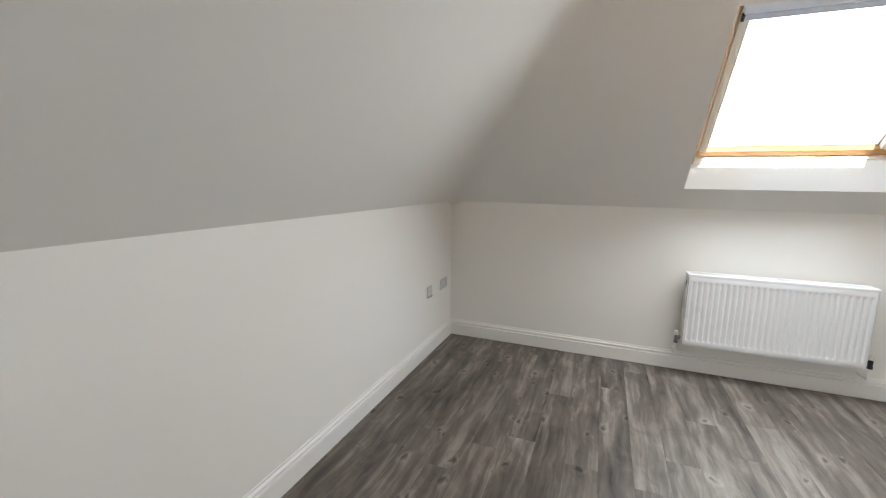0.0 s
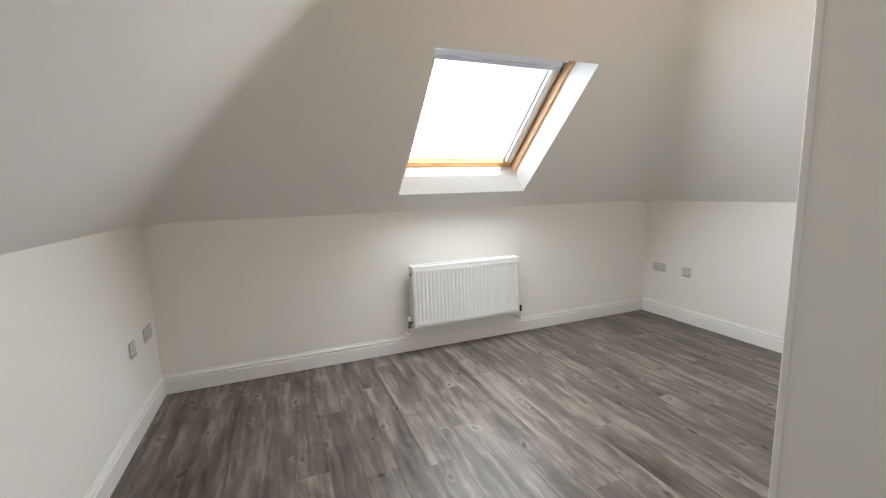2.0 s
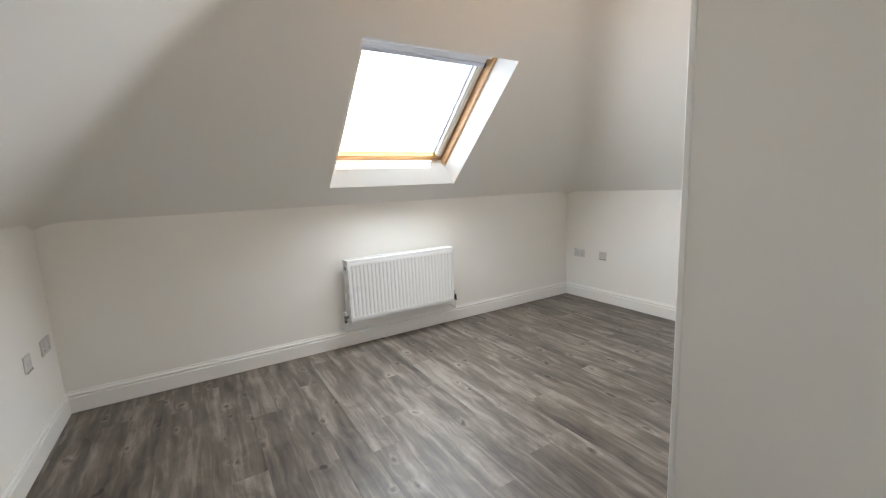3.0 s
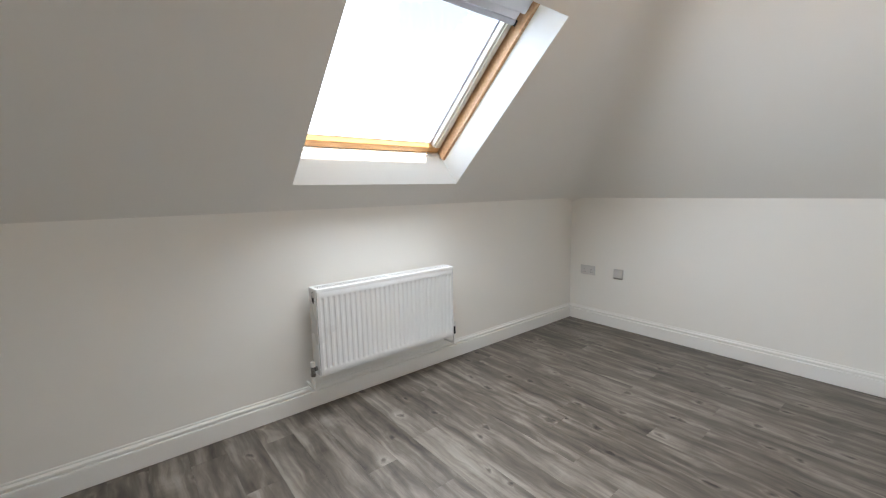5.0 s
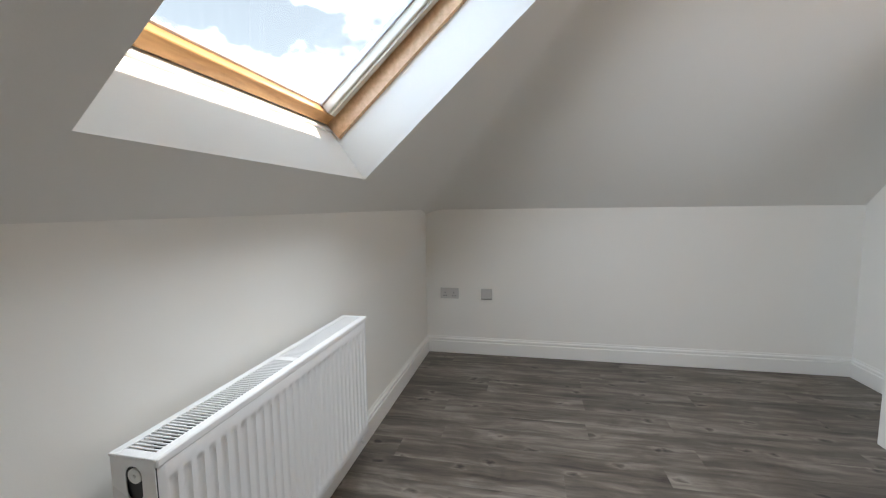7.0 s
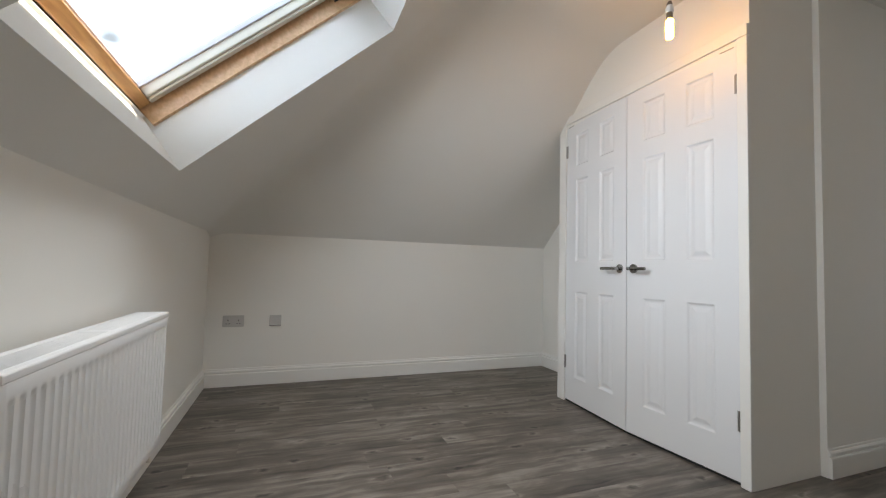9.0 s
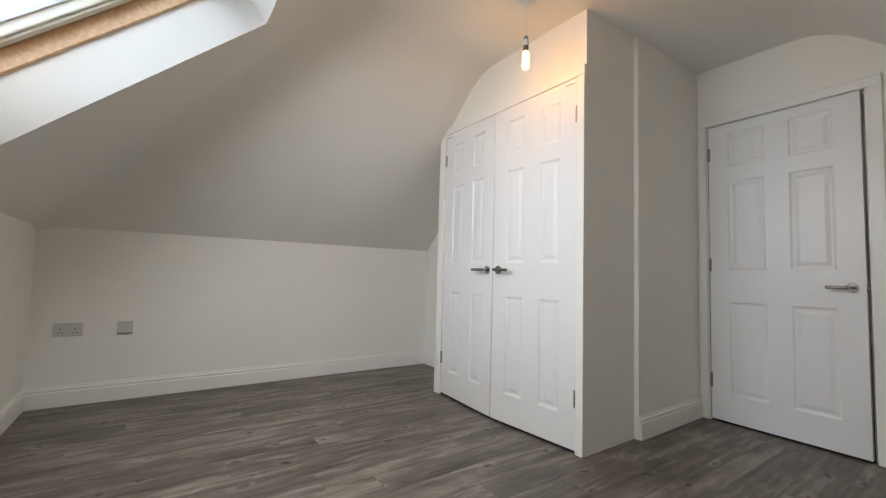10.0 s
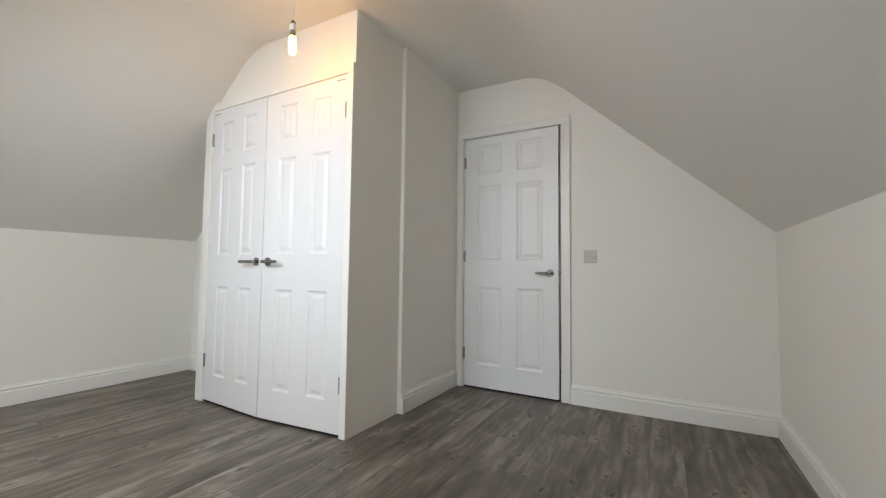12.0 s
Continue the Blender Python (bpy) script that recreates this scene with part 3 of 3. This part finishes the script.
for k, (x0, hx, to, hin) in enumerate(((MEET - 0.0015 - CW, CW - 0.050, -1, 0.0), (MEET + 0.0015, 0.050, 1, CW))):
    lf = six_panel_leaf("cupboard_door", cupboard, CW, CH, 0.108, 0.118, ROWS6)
    lf.matrix_local = pose(x0 + hin, 0.012, 0.016) @ Matrix.Rotation(AJAR if k == 0 else -AJAR, 4, "Z") @ pose(-hin, 0, 0)
    lever_handle(lf, hx, 0.941, to)
    for z in (0.266, 1.804):
        hinge(lf, hin, z)
    cx = 0.045 if k == 0 else CW - 0.045
    # dark strip stands in for the shade in the gap above the leaf
    part("top_gap_shade", box((cx - 0.032, -0.006, CH - 0.002), (cx + 0.032, 0.002, CH + 0.003), 0.0008), HINGE, lf, "dark strip for the shade in the top gap")
CAS = 0.076
c0, c1 = MEET - CW - 0.005, MEET + CW + 0.005
for a, b in (((CX0 - 0.002, 0.0, 0.0), (c0, 0.022, 2.027)), ((c1, 0.0, 0.0), (c1 + CAS, 0.022, 2.027))):
    part("casing_side", box(a, b, 0.004, 3), GLOSS, cupboard, "white casing board")
part("casing_head", box((CX0 - 0.002, 0.0, 2.028), (c1 + CAS, 0.022, 2.084), 0.004, 3), GLOSS, cupboard, "white casing head")
part("lining_head", box((c0, 0.0, 2.000), (c1, 0.013, 2.0265), 0.001, 1), GLOSS, cupboard, "white lining above the doors")
# added board whose near-black colour stands for the unlit inside
part("interior_shade", box((CX0 + 0.055, -0.25, 0.0), (CX1 - 0.055, -0.235, 2.0)), DARKGAP, cupboard, "near-black board for the unlit interior")


# ---- radiator ----
RX0, RX1, RY0, RY1, RZ0, RZ1 = 0.410, 1.386, 3.372, 3.474, 0.232, 0.733
radiator = empty("radiator", ((RX0 + RX1) / 2, (RY0 + RY1) / 2, RZ0))
tagged(radiator, "white steel convector radiator under the roof window", "radiator")
R_INV = Matrix.Translation((-(RX0 + RX1) / 2, -(RY0 + RY1) / 2, -RZ0))


def rad_part(name, bm, mat, parent=radiator, label="", smooth=False):
    bmesh.ops.transform(bm, matrix=R_INV, verts=bm.verts[:])
    return part(name, bm, mat, parent, label, smooth)


def ribbed_panel(y, sign):
    """The pressed steel face: 29 upright channels with rounded ends between plain borders."""
    bm = bmesh.new()
    count, per = 29, 10
    x0, x1, z0, z1 = RX0 + 0.004, RX1 - 0.004, RZ0 + 0.003, RZ1 - 0.008
    margin, low, high = 0.012, 0.036, 0.040
    pitch = (x1 - x0 - 2 * margin) / count
    xs = [x0] + [x0 + margin + pitch * k / per for k in range(count * per + 1)] + [x1]
    zs = [z0, z0 + 0.012, z0 + low - 0.006, z0 + low, z0 + low + 0.005, z0 + low + 0.010, z0 + low + 0.016, z0 + 0.25,
          z1 - high - 0.016, z1 - high - 0.010, z1 - high - 0.005, z1 - high, z1 - high + 0.006, z1 - 0.010, z1]
    rows = []
    for z in zs:
        row = []
        for x in xs:
            u = ((x - x0 - margin) / pitch) % 1.0
            across = 0.0 if x <= x0 + margin or x >= x1 - margin else max(0.0, min(1.0, (0.5 - abs(u - 0.5) - 0.20) / 0.13))
            ends = max(0.0, min(1.0, min(z - (z0 + low), (z1 - high) - z) / 0.014))
            edge = 0.004 if z in (z0, z1) or x in (x0, x1) else 0.0
            across, ends = across * across * (3 - 2 * across), ends * ends * (3 - 2 * ends)
            row.append(bm.verts.new((x, y + sign * (0.0052 * across * ends + edge), z)))
        rows.append(row)
    for lo, hi in zip(rows, rows[1:]):
        for k in range(len(xs) - 1):
            bm.faces.new((lo[k], lo[k + 1], hi[k + 1], hi[k]))
    return bm


rad_part("front_panel", ribbed_panel(RY0, 1), ENAMEL, label="ribbed pressed steel face", smooth=True)
rad_part("front_backing", box((RX0 + 0.004, RY0 + 0.0125, RZ0 + 0.003), (RX1 - 0.004, RY0 + 0.018, RZ1 - 0.008), 0.002), ZINC, label="inner face, darkened for the shade inside")
rad_part("rear_panel", box((RX0 + 0.006, RY1 - 0.020, RZ0 + 0.002), (RX1 - 0.006, RY1 - 0.004, RZ1 - 0.01), 0.003), ENAMEL)
fins = bmesh.new()
for k in range(46):
    x = RX0 + 0.03 + k * (RX1 - RX0 - 0.06) / 45
    box((x - 0.0006, RY0 + 0.019, RZ0 + 0.05), (x + 0.0006, RY1 - 0.021, RZ1 - 0.022), bm=fins)
tagged(rad_part("fins", fins, ZINC, label="thin convector fins"), kind="stuff")


def side_panel(x, out):
    """End cover with an oval cut-out near its top."""
    bm = bmesh.new()
    y0, y1, z0, z1 = RY0 + 0.0045, RY1, RZ0 + 0.004, RZ1 - 0.004
    cy, cz, r, half = RY0 + 0.052, RZ1 - 0.054, 0.018, 0.016
    n = 24
    oval, rim = [], []
    for k in range(n):
        a = 2 * math.pi * (k + 0.5) / n
        oval.append((cy + r * math.cos(a), cz + (half if math.sin(a) > 0 else -half) + r * math.sin(a)))
        c, s = math.cos(a), math.sin(a)
        m = max(abs(c), abs(s))
        if abs(abs(c) - abs(s)) < 0.2:  # meet in the corner
            c, s, m = math.copysign(1, c), math.copysign(1, s), 1.0
        rim.append((cy + 0.030 * c / m, cz + 0.044 * s / m))
    for xx in (x, x - out * 0.002):
        vo = [bm.verts.new((xx, *p)) for p in oval]
        vr = [bm.verts.new((xx, *p)) for p in rim]
        for k in range(n):
            bm.faces.new((vo[k], vo[(k + 1) % n], vr[(k + 1) % n], vr[k]))
    yr0, yr1, zr0, zr1 = cy - 0.030, cy + 0.030, cz - 0.044, cz + 0.044
    for a, b in (((y0, z0), (y1, zr0)), ((y0, zr1), (y1, z1)), ((y0, zr0), (yr0, zr1)), ((yr1, zr0), (y1, zr1))):
        box((x - out * 0.002, *a), (x, *b), bm=bm)
    cover = rad_part("side_cover", bm, ENAMEL, label="white side cover")
    # flat black sheet paints the shade of the hollow behind the oval
    dark = bmesh.new()
    box((x - out * 0.006, cy - 0.03, cz - 0.04), (x - out * 0.004, cy + 0.03, cz + 0.04), bm=dark)
    b2 = rad_part("recess_shade", dark, BLACK, label="black sheet for the shade behind the oval cut-out")
    rad_part("air_valve", lathe_x(x - out * 0.004, out, cy, cz + 0.014), PLASTIC, label="white bleed plug")
    return cover, b2


def lathe_x(x, out, y, z):
    bm = rod((x, y, z), (x + out * 0.003, y, z), 0.0145, 24)
    rod((x + out * 0.003, y, z), (x + out * 0.006, y, z), 0.004, 8, bm=bm)
    return bm


side_panel(RX0, -1)
side_panel(RX1, 1)
rim = bmesh.new()
gz0, gz1 = RZ1 - 0.006, RZ1
for a, b in (((RX0 - 0.001, RY0 + 0.001, gz0), (RX1 + 0.001, RY0 + 0.020, gz1)), ((RX0 - 0.001, RY1 - 0.014, gz0), (RX1 + 0.001, RY1 + 0.003, gz1)),
             ((RX0 - 0.001, RY0 + 0.0201, gz0), (RX0 + 0.020, RY1 - 0.0141, gz1)), ((RX1 - 0.020, RY0 + 0.0201, gz0), (RX1 + 0.001, RY1 - 0.0141, gz1)),
             (((RX0 + RX1) / 2 - 0.014, RY0 + 0.0201, gz0), ((RX0 + RX1) / 2 + 0.014, RY1 - 0.0141, gz1))):
    box(a, b, 0.0018, 2, bm=rim)
grille = rad_part("top_grille", rim, ENAMEL, label="white slotted top grille")
slat_bm = box((-0.0020, RY0 + 0.0195 - (RY0 + RY1) / 2, RZ1 - 0.0050 - RZ0), (0.0020, RY1 - 0.0135 - (RY0 + RY1) / 2, RZ1 - 0.0010 - RZ0), 0.001, 1)
slat_me = bpy.data.meshes.new("slat")
slat_bm.to_mesh(slat_me)
slat_bm.free()
slat_me.materials.append(ENAMEL)
for half in (0, 1):
    lo = RX0 + 0.020 if half == 0 else (RX0 + RX1) / 2 + 0.014
    hi = (RX0 + RX1) / 2 - 0.014 if half == 0 else RX1 - 0.020
    for k in range(44):
        s = new("slat", slat_me)
        s.parent = grille
        s.location = (lo + (k + 0.75) * (hi - lo) / 44.5 - (RX0 + RX1) / 2, 0, 0)
rad_part("top_rail", box((RX0 + 0.001, RY0 - 0.001, RZ1 - 0.020), (RX1 - 0.001, RY0 + 0.012, RZ1 - 0.001), 0.004, 3), ENAMEL, label="white rounded top rail")
for x, out in ((RX0, -1), (RX1, 1)):
    vx, vy, vz = x + out * (0.026 if out < 0 else 0.036), RY0 + 0.046, RZ0 + 0.040
    bm = rod((x - out * 0.004, vy, vz), (vx, vy, vz), 0.0095, 16)
    rod((x + out * 0.002, vy, vz), (x + out * 0.014, vy, vz), 0.014, 6, bm=bm)
    rod((vx, vy, vz - 0.030), (vx, vy, vz + 0.016), 0.012, 16, bm=bm)
    rod((vx, vy, vz - 0.040), (vx, vy, vz - 0.026), 0.0145, 6, bm=bm)
    rad_part("valve", bm, CHROME if out < 0 else BLACK, label="chrome radiator valve" if out < 0 else "dark radiator valve")
    rad_part("valve_cap", lathe([(0.0125, 0.0), (0.0135, 0.004), (0.0125, 0.028), (0.008, 0.032)], 18, (vx, vy, vz + 0.016)), PLASTIC, label="white plastic valve cap")
    pipe_bm = rod((vx, vy, 0.160), (vx, vy, vz - 0.036), 0.0075, 16)
    bmesh.ops.create_uvsphere(pipe_bm, u_segments=12, v_segments=8, radius=0.0085, matrix=Matrix.Translation((vx, vy, 0.160)))
    rod((vx, vy, 0.160), (vx, YW + 0.002, 0.160), 0.0075, 16, bm=pipe_bm)
    rad_part("pipe", pipe_bm, GLOSS, label="white painted supply pipe", smooth=True)
for x in (RX0 + 0.15, RX1 - 0.15):
    rad_part("bracket", box((x - 0.02, RY1 - 0.006, RZ0 + 0.02), (x + 0.02, YW, RZ1 - 0.08), 0.002), ENAMEL, label="white wall bracket")


# ---- sockets, plates and switch ----
def plate(name, w, h, origin, turn, label, category, kind_of):
    """A satin metal plate facing its own -y; the wall lies at y = 0."""
    thing = part(name, box((-w / 2, -0.009, -h / 2), (w / 2, 0.0, h / 2), 0.003, 2), STEEL)
    if kind_of == "double":
        for sx in (-0.036, 0.036):
            part("rocker", box((sx - 0.008, -0.0125, 0.014), (sx + 0.008, -0.008, 0.034), 0.002), STEEL, thing)
            holes = [(sx - 0.0035, 0.000, 0.007, 0.010), (sx - 0.014, -0.022, 0.009, 0.006), (sx + 0.005, -0.022, 0.009, 0.006)]
            for hx, hz, hw, hh in holes:
                part("pin_hole", box((hx, -0.0094, hz), (hx + hw, -0.0088, hz + hh)), SLOT, thing, "dark pin slot")
    elif kind_of == "switch":
        for sx in (-0.014, 0.014):
            part("rocker", box((sx - 0.007, -0.013, -0.013), (sx + 0.007, -0.008, 0.013), 0.002), STEEL, thing)
        for sx in (-0.032, 0.032):
            part("screw", rod((sx, -0.0100, 0), (sx, -0.008, 0), 0.003, 10), CHROME, thing, "chrome screw head")
    else:
        part("outlet", box((-0.020, -0.0115, -0.014), (0.020, -0.008, 0.012), 0.002), STEEL, thing)
        part("lower_lip", box((-w / 2 + 0.001, -0.012, -h / 2), (w / 2 - 0.001, -0.0085, -h / 2 + 0.010), 0.002), HINGE, thing, "darker lower lip")
    thing.matrix_world = Matrix.Translation(origin) @ Matrix.Rotation(radians(turn), 4, "Z")
    tagged(thing, label, category, "wall plates")
    return thing


plate("double_socket", 0.146, 0.086, (XR, 3.330, 0.490), -90, "satin grey double wall socket low on the east wall", "wall socket", "double")
plate("outlet_plate", 0.086, 0.086, (XR, 3.034, 0.490), -90, "satin grey single outlet plate beside a double socket", "outlet plate", "single")
plate("double_socket", 0.146, 0.086, (XL, 3.340, 0.492), 90, "satin grey double wall socket low on the west wall", "wall socket", "double")
plate("outlet_plate", 0.086, 0.086, (XL, 3.050, 0.492), 90, "satin grey single outlet plate on the west wall", "outlet plate", "single")
plate("light_switch", 0.086, 0.086, (-0.320, YD, 1.027), 180, "satin grey two-gang light switch beside the door", "light switch", "switch")

# ---- pendant lamp ----
PX, PY = 0.886, 1.345
pendant = empty("pendant_lamp", (PX, PY, TOP))
tagged(pendant, "bare glowing bulb hanging on a white flex", "pendant lamp")
part("ceiling_rose", lathe([(0.048, 0.0), (0.049, -0.006), (0.044, -0.018), (0.030, -0.024), (0.010, -0.026)], 32), PLASTIC, pendant, "white plastic ceiling rose", smooth=False)
part("flex", rod((0, 0, -0.024), (0, 0, -0.222), 0.003, 10), PLASTIC, pendant, "thin white flex", smooth=True)
holder = part("lamp_holder", lathe([(0.006, -0.226), (0.012, -0.229), (0.0135, -0.240), (0.017, -0.243), (0.017, -0.262), (0.014, -0.264)], 24), PLASTIC, pendant, "white lamp holder")
part("cord_grip", lathe([(0.005, -0.210), (0.009, -0.212), (0.0125, -0.222), (0.0125, -0.227)], 24), BRASS, pendant, "dark metal cord grip")
part("bulb_cap", lathe([(0.0125, -0.264), (0.0135, -0.268), (0.0135, -0.290), (0.011, -0.294)], 24), BRASS, pendant, "dark metal bayonet cap")
bulb = part("bulb", lathe([(0.011, -0.294), (0.0165, -0.302), (0.0172, -0.318), (0.0172, -0.372), (0.0165, -0.380), (0.013, -0.386), (0.004, -0.388)], 24), BULB, pendant, "glowing tubular bulb", smooth=True)

# ---- floor ----
floor_base = box((XL - 0.02, YD - T, -0.12), (XR + 0.02, YW + 0.02, -0.004))
floor = part("floor", box((-0.65, YD - 1.05, -0.12), (1.25, YD - T, -0.004), bm=floor_base), UNDER)
tagged(floor, "grey-brown wood-look vinyl plank floor", "floor", kind="structure")
PW, PL, GAP = 0.152, 1.22, 0.0003
rng = random.Random(5)


def plank_mesh(w, length):
    bm = bmesh.new()
    c = 0.0004
    low = [bm.verts.new(p) for p in ((0, 0, -0.004), (w, 0, -0.004), (w, length, -0.004), (0, length, -0.004))]
    mid = [bm.verts.new((v.co.x, v.co.y, -c)) for v in low]
    top = [bm.verts.new((min(max(v.co.x, c), w - c), min(max(v.co.y, c), length - c), 0.0)) for v in low]
    for a, b in ((low, mid), (mid, top)):
        for k in range(4):
            bm.faces.new((a[k], a[(k + 1) % 4], b[(k + 1) % 4], b[k]))
    bm.faces.new(top)
    me = bpy.data.meshes.new("plank")
    bm.to_mesh(me)
    bm.free()
    me.materials.append(VINYL)
    return me


plank_kinds = {}
col0 = math.floor((XL - 0.98) / PW)
for col in range(col0, math.ceil((XR - 0.98) / PW)):
    x0, x1 = max(XL - 0.01, 0.98 + col * PW), min(XR + 0.01, 0.98 + (col + 1) * PW)
    y0 = YD - T - 0.02
    if col in (0,):
        y = 2.02 - 2 * PL
    else:
        y = YD - PL + round(rng.uniform(0, PL), 2)
    while y < YW:
        a, b = max(y, y0), min(y + PL, YW + 0.01)
        if b - a > 0.02:
            key = (round(x1 - x0 - GAP, 4), round(b - a - GAP, 3))
            if key not in plank_kinds:
                plank_kinds[key] = plank_mesh(*key)
            pl = new("plank", plank_kinds[key])
            pl.parent = floor
            pl.location = (x0 + GAP / 2, a + GAP / 2, 0)
        y += PL
